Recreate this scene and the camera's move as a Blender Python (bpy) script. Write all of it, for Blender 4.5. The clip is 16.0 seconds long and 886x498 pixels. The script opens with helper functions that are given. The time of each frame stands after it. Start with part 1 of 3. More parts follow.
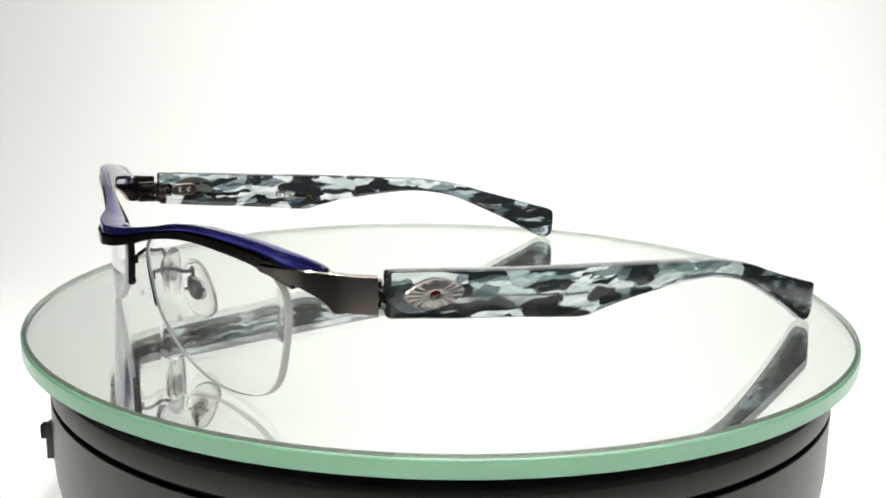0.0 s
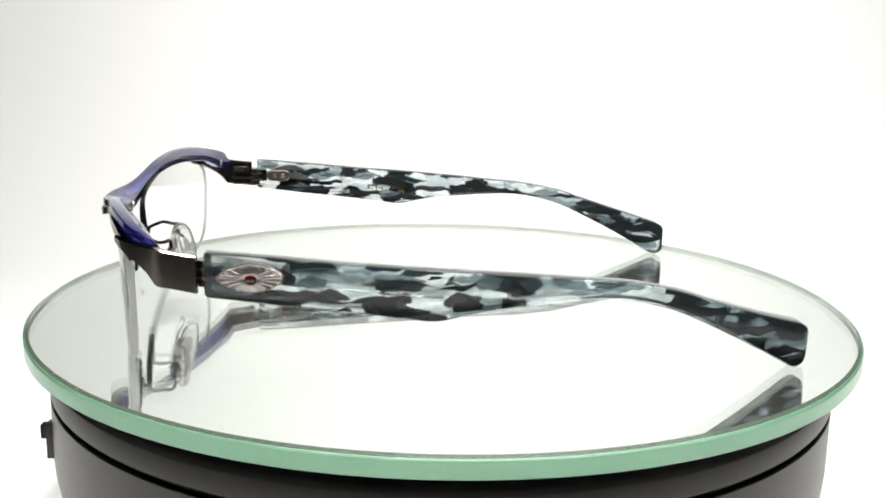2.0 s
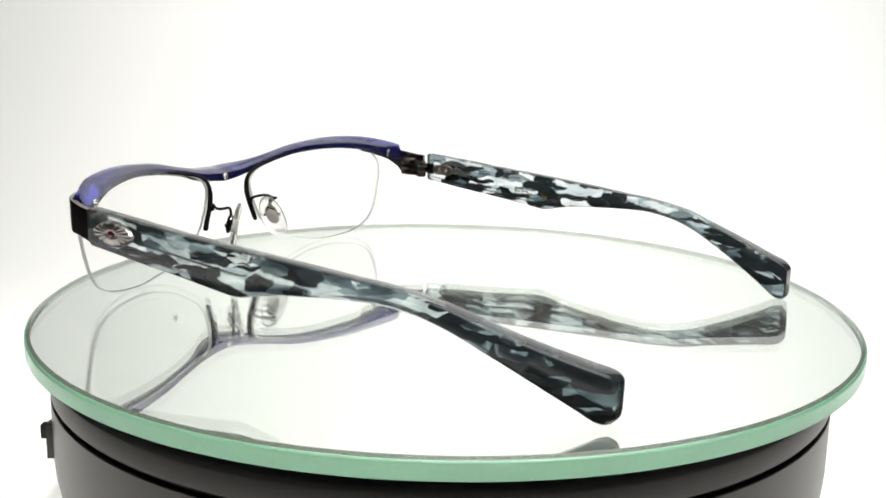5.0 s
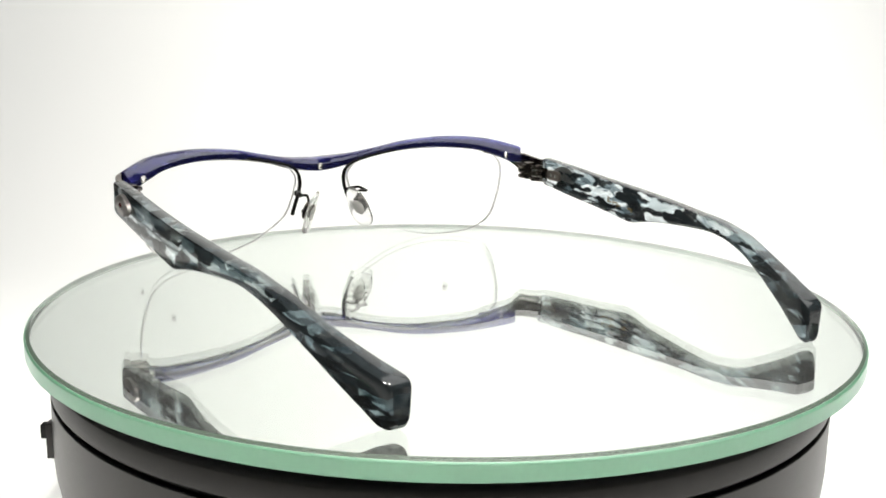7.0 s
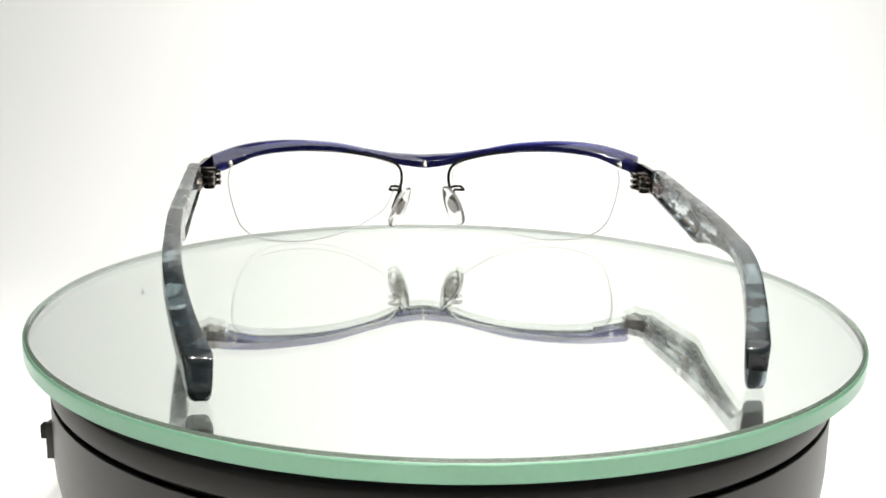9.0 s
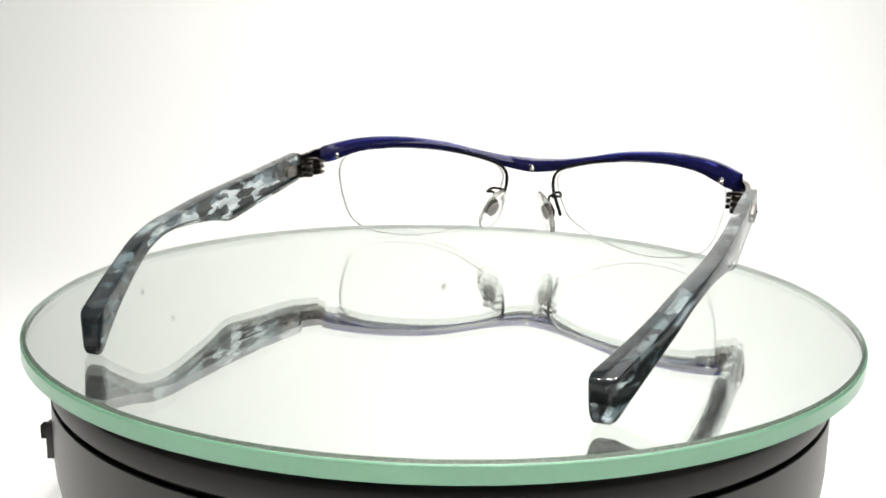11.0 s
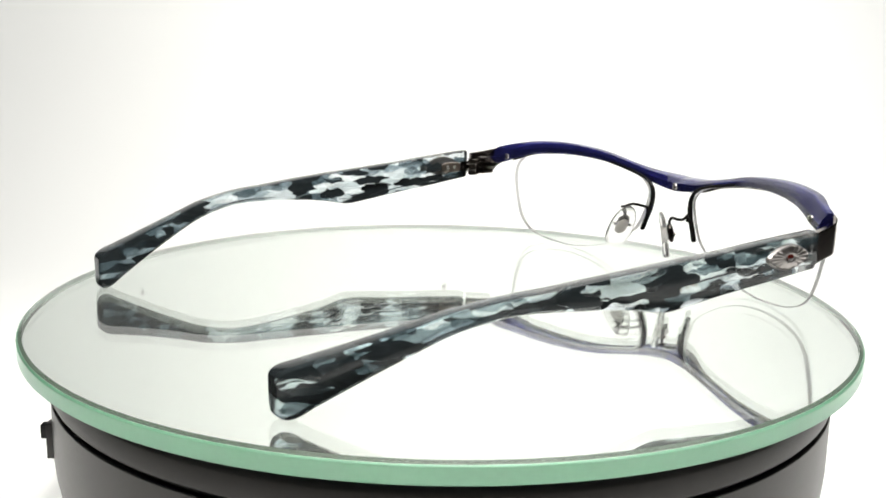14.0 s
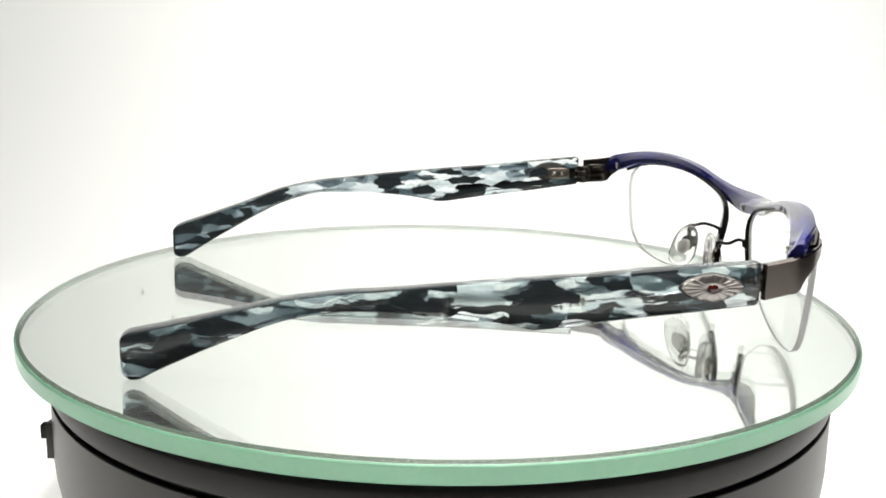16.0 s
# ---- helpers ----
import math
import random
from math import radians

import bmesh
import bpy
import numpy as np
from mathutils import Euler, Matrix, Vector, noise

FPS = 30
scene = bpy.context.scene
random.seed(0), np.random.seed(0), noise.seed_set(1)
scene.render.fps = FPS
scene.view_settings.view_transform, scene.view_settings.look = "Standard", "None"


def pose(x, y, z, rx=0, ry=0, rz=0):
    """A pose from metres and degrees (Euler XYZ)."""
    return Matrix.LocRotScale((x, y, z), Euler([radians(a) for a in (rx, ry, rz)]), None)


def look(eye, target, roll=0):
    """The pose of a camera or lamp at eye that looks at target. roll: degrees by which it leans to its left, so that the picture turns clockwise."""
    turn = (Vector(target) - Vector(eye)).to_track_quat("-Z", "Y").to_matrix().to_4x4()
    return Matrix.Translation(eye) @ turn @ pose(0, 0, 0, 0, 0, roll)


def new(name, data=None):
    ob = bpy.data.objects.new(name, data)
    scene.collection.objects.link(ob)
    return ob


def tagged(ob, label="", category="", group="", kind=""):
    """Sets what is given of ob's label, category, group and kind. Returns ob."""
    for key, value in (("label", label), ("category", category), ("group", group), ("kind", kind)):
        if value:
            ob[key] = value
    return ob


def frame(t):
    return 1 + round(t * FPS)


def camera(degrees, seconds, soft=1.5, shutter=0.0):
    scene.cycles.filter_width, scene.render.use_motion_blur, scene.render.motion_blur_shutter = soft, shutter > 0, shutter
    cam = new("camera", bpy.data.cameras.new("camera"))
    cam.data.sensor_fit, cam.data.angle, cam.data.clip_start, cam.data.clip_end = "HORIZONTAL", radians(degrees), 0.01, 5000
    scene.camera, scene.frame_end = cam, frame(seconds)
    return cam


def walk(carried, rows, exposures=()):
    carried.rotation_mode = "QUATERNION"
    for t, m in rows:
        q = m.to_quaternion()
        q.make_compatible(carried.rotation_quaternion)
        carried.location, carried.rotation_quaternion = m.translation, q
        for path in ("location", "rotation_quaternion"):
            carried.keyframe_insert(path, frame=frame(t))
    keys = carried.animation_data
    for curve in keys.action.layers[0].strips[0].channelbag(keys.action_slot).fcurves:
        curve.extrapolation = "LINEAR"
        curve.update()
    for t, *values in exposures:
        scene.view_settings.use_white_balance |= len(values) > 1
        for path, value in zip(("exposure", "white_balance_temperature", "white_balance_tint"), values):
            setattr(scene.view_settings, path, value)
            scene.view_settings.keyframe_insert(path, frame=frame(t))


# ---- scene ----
cam = camera(43.72, 16.0, soft=1.8)
MM = 0.001
EYE = (0.0, -273.6 * MM, 74.1 * MM)
AIM = (-0.312 * MM, -7.05 * MM, 15.10 * MM)
walk(cam, [(0, look(EYE, AIM, 1.094)), (16.0, look(EYE, AIM, 1.094))], exposures=[(0, -0.06), (1.0, 0.02), (3.5, 0.02), (7.0, 0.0), (9.0, 0.0), (12.2, -0.07), (12.8, -0.07), (14.0, 0.02), (16.0, 0.04)])
SPIN = -12.666          # degrees per second, turning clockwise seen from above

# ---------------------------------------------------------------- light
world = bpy.data.worlds.new("studio")
scene.world = world
world.use_nodes = True
world.node_tree.nodes["Background"].inputs[0].default_value = (0.5, 0.5, 0.5, 1)
world.node_tree.nodes["Background"].inputs[1].default_value = 0.02


def lamp(name, at, to, size, watts, color=(1, 1, 1)):
    data = bpy.data.lights.new(name, "AREA")
    data.shape, data.size, data.energy, data.color = "DISK", size, watts, color
    ob = new(name, data)
    ob.matrix_world = look(at, to)
    return ob


# emission added to the white sweep, on top of what the lamps give
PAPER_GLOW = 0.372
box = bpy.data.lights.new("softbox", "AREA")
box.shape, box.size, box.size_y, box.energy, box.color = "RECTANGLE", 0.75, 0.5, 2.8, (1.0, 0.99, 0.97)
new("softbox", box).matrix_world = look((0.24, 0.06, 0.62), (0.18, 0.08, 0))
lamp("tent_lamp", (-0.16, -0.20, 0.50), (0, 0, 0), 0.03, 1.5, (1.0, 0.95, 0.88))
lamp("tent_lamp", (0.0, -0.22, 0.50), (0, 0, 0), 0.03, 1.5, (1.0, 0.95, 0.88))
lamp("tent_lamp", (0.16, -0.20, 0.50), (0, 0, 0), 0.03, 1.5, (1.0, 0.95, 0.88))


# ---------------------------------------------------------------- materials
def material(name):
    m = bpy.data.materials.new(name)
    m.use_nodes = True
    return m, m.node_tree.nodes, m.node_tree.links, m.node_tree.nodes["Principled BSDF"]


def surface(name, color, rough=0.4, metal=0.0, bump=0.0, grain=2000.0, vary=0.12, coat=0.0, spec=0.5, rough_vary=0.08):
    """A surface with variation of colour and gloss at two scales and fine relief."""
    m, n, l, b = material(name)
    tc = n.new("ShaderNodeTexCoord")
    big, fine = n.new("ShaderNodeTexNoise"), n.new("ShaderNodeTexNoise")
    big.inputs["Scale"].default_value, fine.inputs["Scale"].default_value = grain / 14, grain
    big.inputs["Detail"].default_value = fine.inputs["Detail"].default_value = 3
    for t in (big, fine):
        l.new(tc.outputs["Object"], t.inputs["Vector"])
    mix = n.new("ShaderNodeMix")
    mix.data_type = "RGBA"
    mix.inputs["A"].default_value = (*[c * (1 - vary) for c in color], 1)
    mix.inputs["B"].default_value = (*[min(1, c * (1 + vary)) for c in color], 1)
    l.new(big.outputs["Fac"], mix.inputs["Factor"])
    l.new(mix.outputs["Result"], b.inputs["Base Color"])
    rr = n.new("ShaderNodeMapRange")
    rr.inputs["To Min"].default_value, rr.inputs["To Max"].default_value = max(0, rough - rough_vary), rough + rough_vary
    l.new(fine.outputs["Fac"], rr.inputs["Value"])
    l.new(rr.outputs["Result"], b.inputs["Roughness"])
    b.inputs["Metallic"].default_value = metal
    b.inputs["Specular IOR Level"].default_value = spec
    b.inputs["Coat Weight"].default_value = coat
    b.inputs["Coat Roughness"].default_value = 0.05
    if bump:
        bp = n.new("ShaderNodeBump")
        bp.inputs["Strength"].default_value, bp.inputs["Distance"].default_value = bump, 0.0002
        l.new(fine.outputs["Fac"], bp.inputs["Height"])
        l.new(bp.outputs["Normal"], b.inputs["Normal"])
    return m


def clear(name, tint=(1, 1, 1), ior=1.5, rough=0.0):
    m, n, l, b = material(name)
    b.inputs["Base Color"].default_value = (*tint, 1)
    b.inputs["Transmission Weight"].default_value = 1
    b.inputs["Roughness"].default_value = rough
    b.inputs["IOR"].default_value = ior
    return m


def glowing_cloth(name, glow):
    """White diffusing cloth that gives off an added glow; no lamp stands behind it."""
    m, n, l, b = material(name)
    tc, weave, glow_drift = n.new("ShaderNodeTexCoord"), n.new("ShaderNodeTexNoise"), n.new("ShaderNodeTexNoise")
    weave.inputs["Scale"].default_value, glow_drift.inputs["Scale"].default_value = 900, 1.6
    l.new(tc.outputs["Object"], weave.inputs["Vector"])
    l.new(tc.outputs["Object"], glow_drift.inputs["Vector"])
    bp = n.new("ShaderNodeBump")
    bp.inputs["Strength"].default_value, bp.inputs["Distance"].default_value = 0.2, 0.0003
    l.new(weave.outputs["Fac"], bp.inputs["Height"])
    l.new(bp.outputs["Normal"], b.inputs["Normal"])
    b.inputs["Base Color"].default_value = (0.84, 0.84, 0.83, 1)
    b.inputs["Roughness"].default_value = 0.95
    b.inputs["Specular IOR Level"].default_value = 0.1
    # strength of the added emission, drifting slightly across the cloth
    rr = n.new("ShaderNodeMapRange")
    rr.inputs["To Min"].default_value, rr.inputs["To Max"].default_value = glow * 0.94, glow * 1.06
    l.new(glow_drift.outputs["Fac"], rr.inputs["Value"])
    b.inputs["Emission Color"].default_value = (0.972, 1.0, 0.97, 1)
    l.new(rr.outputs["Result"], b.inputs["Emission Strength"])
    return m


def marbled_acetate(name):
    """Acetate of black, slate and clear chips, drawn out along the temple; the clear ones let light through, and slate gathers towards the tip."""
    m, n, l, b = material(name)
    tc = n.new("ShaderNodeTexCoord")
    warp = n.new("ShaderNodeTexNoise")
    warp.inputs["Scale"].default_value, warp.inputs["Detail"].default_value = 230, 1.2
    l.new(tc.outputs["Object"], warp.inputs["Vector"])
    off = n.new("ShaderNodeVectorMath")
    off.operation = "MULTIPLY_ADD"
    off.inputs[1].default_value = (0.002, 0.008, 0.0022)
    l.new(warp.outputs["Color"], off.inputs[0])
    l.new(tc.outputs["Object"], off.inputs[2])
    sc = n.new("ShaderNodeVectorMath")
    sc.operation = "MULTIPLY"
    sc.inputs[1].default_value = (122, 135, 510)
    l.new(off.outputs["Vector"], sc.inputs[0])
    cells = n.new("ShaderNodeTexVoronoi")
    cells.inputs["Scale"].default_value, cells.inputs["Randomness"].default_value = 1.0, 1.0
    l.new(sc.outputs["Vector"], cells.inputs["Vector"])
    pick = n.new("ShaderNodeSeparateColor")
    l.new(cells.outputs["Color"], pick.inputs["Color"])
    where = n.new("ShaderNodeSeparateXYZ")
    l.new(tc.outputs["Object"], where.inputs["Vector"])
    lean = n.new("ShaderNodeMapRange")
    lean.inputs["From Min"].default_value, lean.inputs["From Max"].default_value = -0.045, 0.065
    lean.inputs["To Min"].default_value, lean.inputs["To Max"].default_value = 1.36, 0.72
    l.new(where.outputs["Y"], lean.inputs["Value"])
    value = n.new("ShaderNodeMath")
    value.operation = "MULTIPLY"
    l.new(pick.outputs["Red"], value.inputs[0])
    l.new(lean.outputs["Result"], value.inputs[1])
    small = n.new("ShaderNodeTexVoronoi")                 # smaller chips strewn between the large ones
    small.inputs["Scale"].default_value = 1.3
    l.new(sc.outputs["Vector"], small.inputs["Vector"])
    chip = n.new("ShaderNodeSeparateColor")
    l.new(small.outputs["Color"], chip.inputs["Color"])
    grow = n.new("ShaderNodeMath")
    grow.operation, grow.inputs[1].default_value = "MULTIPLY", 3.2
    l.new(chip.outputs["Green"], grow.inputs[0])
    least = n.new("ShaderNodeMath")
    least.operation = "MINIMUM"
    l.new(value.outputs["Value"], least.inputs[0])
    l.new(grow.outputs["Value"], least.inputs[1])
    def steps(table):
        r = n.new("ShaderNodeValToRGB")
        r.color_ramp.interpolation = "CONSTANT"
        e = r.color_ramp.elements
        e[0].position, e[0].color = table[0][0], (*table[0][1], 1)
        e[1].position, e[1].color = table[1][0], (*table[1][1], 1)
        for at, c in table[2:]:
            e.new(at).color = (*c, 1)
        l.new(least.outputs["Value"], r.inputs["Fac"])
        return r
    tint = steps([(0.0, (0.022, 0.028, 0.031)), (0.36, (0.10, 0.145, 0.17)), (0.50, (0.28, 0.36, 0.40)), (0.58, (0.60, 0.69, 0.72)), (0.76, (0.80, 0.86, 0.88))])
    pass_through = steps([(0.0, (0.0, 0.0, 0.0)), (0.36, (0.75, 0.75, 0.75)), (0.50, (0.85, 0.85, 0.85)), (0.58, (0.93, 0.93, 0.93)), (0.76, (0.96, 0.96, 0.96))])
    streak = n.new("ShaderNodeMapping")
    streak.inputs["Scale"].default_value = (500, 160, 900)
    l.new(off.outputs["Vector"], streak.inputs["Vector"])
    cloud = n.new("ShaderNodeTexNoise")
    cloud.inputs["Scale"].default_value, cloud.inputs["Detail"].default_value = 1.0, 3
    l.new(streak.outputs["Vector"], cloud.inputs["Vector"])
    cr = n.new("ShaderNodeMapRange")
    cr.inputs["From Min"].default_value, cr.inputs["From Max"].default_value = 0.3, 0.7
    cr.inputs["To Min"].default_value, cr.inputs["To Max"].default_value = 0.7, 1.12
    l.new(cloud.outputs["Fac"], cr.inputs["Value"])
    tone = n.new("ShaderNodeMix")
    tone.data_type, tone.blend_type = "RGBA", "MULTIPLY"
    tone.inputs["Factor"].default_value = 1
    l.new(tint.outputs["Color"], tone.inputs["A"])
    l.new(cr.outputs["Result"], tone.inputs["B"])
    l.new(tone.outputs["Result"], b.inputs["Base Color"])
    l.new(pass_through.outputs["Color"], b.inputs["Transmission Weight"])
    b.inputs["IOR"].default_value = 1.49
    b.inputs["Roughness"].default_value = 0.14
    return m


def blue_acetate(name):
    """Deep blue see-through acetate with faint clouding."""
    m, n, l, b = material(name)
    tc, cloud = n.new("ShaderNodeTexCoord"), n.new("ShaderNodeTexNoise")
    cloud.inputs["Scale"].default_value, cloud.inputs["Detail"].default_value = 260, 3
    l.new(tc.outputs["Object"], cloud.inputs["Vector"])
    mix = n.new("ShaderNodeMix")
    mix.data_type = "RGBA"
    mix.inputs["A"].default_value, mix.inputs["B"].default_value = (0.022, 0.025, 0.19, 1), (0.085, 0.09, 0.46, 1)
    l.new(cloud.outputs["Fac"], mix.inputs["Factor"])
    l.new(mix.outputs["Result"], b.inputs["Base Color"])
    b.inputs["Transmission Weight"].default_value = 0.88
    b.inputs["Coat Weight"].default_value, b.inputs["Coat Roughness"].default_value = 0.3, 0.04
    b.inputs["IOR"].default_value = 1.53
    b.inputs["Roughness"].default_value = 0.08
    return m


def ground_edge(name, color, through_color, share=0.5, glassy=False, ior=1.5, coat=0.0):
    """Ground glass: scatters light back and lets some of it through."""
    m, n, l, b = material(name)
    tc, fine = n.new("ShaderNodeTexCoord"), n.new("ShaderNodeTexNoise")
    fine.inputs["Scale"].default_value = 900
    l.new(tc.outputs["Object"], fine.inputs["Vector"])
    mixc = n.new("ShaderNodeMix")
    mixc.data_type = "RGBA"
    mixc.inputs["A"].default_value = (*[c * 0.94 for c in color], 1)
    mixc.inputs["B"].default_value = (*[c * 1.06 for c in color], 1)
    l.new(fine.outputs["Fac"], mixc.inputs["Factor"])
    l.new(mixc.outputs["Result"], b.inputs["Base Color"])
    b.inputs["Roughness"].default_value = 0.3
    t = n.new("ShaderNodeBsdfGlass" if glassy else "ShaderNodeBsdfTranslucent")
    t.inputs["Color"].default_value = (*through_color, 1)
    b.inputs["Coat Weight"].default_value, b.inputs["Coat Roughness"].default_value = coat, 0.3
    b.inputs["Coat IOR"].default_value = 1.9
    if glassy:
        t.inputs["IOR"].default_value = ior
    mix = n.new("ShaderNodeMixShader")
    mix.inputs["Fac"].default_value = share
    l.new(b.outputs["BSDF"], mix.inputs[1])
    l.new(t.outputs["BSDF"], mix.inputs[2])
    l.new(mix.outputs["Shader"], n["Material Output"].inputs["Surface"])
    return m


FABRIC = glowing_cloth("glowing_white_sweep", PAPER_GLOW)
TABLE = surface("dark_table_top", (0.03, 0.027, 0.025), 0.6, bump=0.2, grain=300)
ROOM = surface("dark_room_wall", (0.02, 0.018, 0.017), 0.8, bump=0.2, grain=200)
GLASS = ground_edge("clear_float_glass", (0.8, 0.8, 0.79), (0.988, 0.998, 0.99), 0.965, glassy=True)   # a little pale diffuse mixed in, as a veil over the reflections
SILVER = surface("mirror_silvering", (0.935, 0.973, 0.945), 0.0, 1.0, vary=0.004, rough_vary=0.0)
GREEN = ground_edge("ground_green_glass_edge", (0.32, 0.70, 0.465), (0.86, 1.0, 0.93), 0.5, glassy=True, coat=1.0)
ARRIS = ground_edge("polished_green_arris", (0.23, 0.31, 0.25), (0.82, 0.90, 0.84), 0.55, glassy=True)
FROST = ground_edge("frosted_glass_wall", (0.95, 0.97, 0.955), (0.97, 0.99, 0.975), 0.45)
DUST = surface("pale_dust", (0.62, 0.62, 0.61), 0.9)
BACKING = surface("grey_mirror_paint", (0.12, 0.12, 0.12), 0.6)
BLACK = surface("black_plastic", (0.024, 0.0215, 0.020), 0.34, bump=0.15, grain=3500, vary=0.15, spec=0.43)
JET = surface("matt_black_rubber", (0.008, 0.008, 0.008), 0.7, bump=0.2)
GUN = surface("dark_gunmetal", (0.13, 0.112, 0.10), 0.12, 1.0, grain=1500, vary=0.1, rough_vary=0.05)
SATIN = surface("polished_gunmetal", (0.215, 0.187, 0.168), 0.15, 1.0, grain=900, vary=0.08, rough_vary=0.04)
STEEL = surface("bright_steel", (0.62, 0.60, 0.57), 0.2, 1.0, grain=2500, vary=0.1)
DARK = surface("black_plated_wire", (0.008, 0.0075, 0.007), 0.16, grain=1500, spec=0.12)
LEAF = surface("brownish_nickel", (0.31, 0.265, 0.23), 0.3, 1.0, grain=2500, vary=0.15)
BLUE = blue_acetate("deep_blue_acetate")
PEWTER = surface("antique_silver", (0.5, 0.47, 0.455), 0.36, 1.0, grain=3000, vary=0.2, bump=0.3)
RUBY = surface("dark_red_enamel", (0.055, 0.006, 0.004), 0.15, coat=0.8)
GOLD = surface("worn_gold_print", (0.24, 0.165, 0.06), 0.35, 0.6, vary=0.3)
LENS = clear("coated_clear_lens", (0.998, 1.0, 0.998), 1.2)      # anti-reflection coated
LENS_RIM = ground_edge("frosted_lens_edge", (0.96, 0.96, 0.95), (0.995, 0.995, 0.99), 0.78)
PEARL = ground_edge("milky_pad_core", (0.93, 0.93, 0.92), (0.98, 0.98, 0.97), 0.78)
SILICONE = ground_edge("clear_silicone", (0.94, 0.94, 0.93), (0.995, 0.995, 0.99), 0.9, glassy=True, ior=1.34)
ACETATE = marbled_acetate("marbled_acetate")


# ---------------------------------------------------------------- mesh helpers
def part(name, bm, mats, parent=None, label="", smooth=True, sharp=35.0):
    me = bpy.data.meshes.new(name)
    bmesh.ops.recalc_face_normals(bm, faces=bm.faces)
    for f in bm.faces:
        f.smooth = smooth
    for e in bm.edges:
        if len(e.link_faces) == 2 and e.calc_face_angle(0) > radians(sharp):
            e.smooth = False
    bm.to_mesh(me)
    bm.free()
    for m in mats if isinstance(mats, (list, tuple)) else [mats]:
        me.materials.append(m)
    ob = new(name, me)
    ob.parent = parent
    return tagged(ob, label)


def loft(rings, closed=False, caps=True, bm=None):
    bm = bm or bmesh.new()
    made = [[bm.verts.new(p) for p in ring] for ring in rings]
    pairs = list(zip(made, made[1:])) + ([(made[-1], made[0])] if closed else [])
    for a, b in pairs:
        for i in range(len(a)):
            j = (i + 1) % len(a)
            bm.faces.new((a[i], a[j], b[j], b[i]))
    if caps and not closed:
        bm.faces.new(made[0][::-1])
        bm.faces.new(made[-1])
    return bm


def turned(profile, seg=128, bm=None, at=(0, 0, 0)):
    """A body of revolution about z from (radius, z) pairs that begin and end on the axis or close on themselves."""
    rings = []
    for r, z in profile:
        rings.append([(at[0] + r * math.cos(2 * math.pi * i / seg), at[1] + r * math.sin(2 * math.pi * i / seg), at[2] + z) for i in range(seg)])
    return loft(rings, bm=bm)


def smooth_curve(points, count):
    """Points along a Catmull-Rom curve through the given points."""
    p = [Vector(q) for q in points]
    p = [p[0] * 2 - p[1]] + p + [p[-1] * 2 - p[-2]]
    out, spans = [], len(p) - 3
    for k in range(count):
        u = k / (count - 1) * spans
        i = min(int(u), spans - 1)
        t = u - i
        a, b, c, d = p[i:i + 4]
        out.append(0.5 * (2 * b + (c - a) * t + (2 * a - 5 * b + 4 * c - d) * t * t + (3 * b - a - 3 * c + d) * t ** 3))
    return out


def tube(points, radius, seg=10, flat=1.0, taper=None, bm=None):
    rings, up = [], Vector((0.3, 0.2, 1)).normalized()
    for i, q in enumerate(points):
        way = (points[min(i + 1, len(points) - 1)] - points[max(i - 1, 0)]).normalized()
        side = way.cross(up)
        side = side.normalized() if side.length > 1e-6 else Vector((1, 0, 0))
        up = side.cross(way).normalized()
        r = radius * (taper(i / (len(points) - 1)) if taper else 1)
        rings.append([q + side * (r * math.cos(a)) + up * (r * flat * math.sin(a)) for a in (2 * math.pi * k / seg for k in range(seg))])
    return loft(rings, bm=bm)


def block(lo, hi, bevel=0.0, bm=None):
    bm = bm or bmesh.new()
    made = bmesh.ops.create_cube(bm, size=1.0)["verts"]
    for v in made:
        v.co = Vector([lo[k] + (hi[k] - lo[k]) * (v.co[k] + 0.5) for k in range(3)])
    if bevel:
        edges = list({e for v in made for e in v.link_edges})
        bmesh.ops.bevel(bm, geom=edges, offset=bevel, segments=2, affect="EDGES", profile=0.5)
    return bm


def ball(at, r, squash=(1, 1, 1), bm=None, seg=16):
    bm = bm or bmesh.new()
    made = bmesh.ops.create_uvsphere(bm, u_segments=seg, v_segments=seg // 2, radius=r)["verts"]
    for v in made:
        v.co = Vector(at) + Vector([v.co[k] * squash[k] for k in range(3)])
    return bm


# ---------------------------------------------------------------- the studio
def sheet(name, quads, mat, label, thick):
    bm = bmesh.new()
    for q in quads:
        bm.faces.new([bm.verts.new(p) for p in q])
    bmesh.ops.remove_doubles(bm, verts=bm.verts, dist=1e-5)
    ob = part(name, bm, mat, label=label)
    so = ob.modifiers.new("thickness", "SOLIDIFY")
    so.thickness, so.offset = thick, 0
    return tagged(ob, kind="structure")


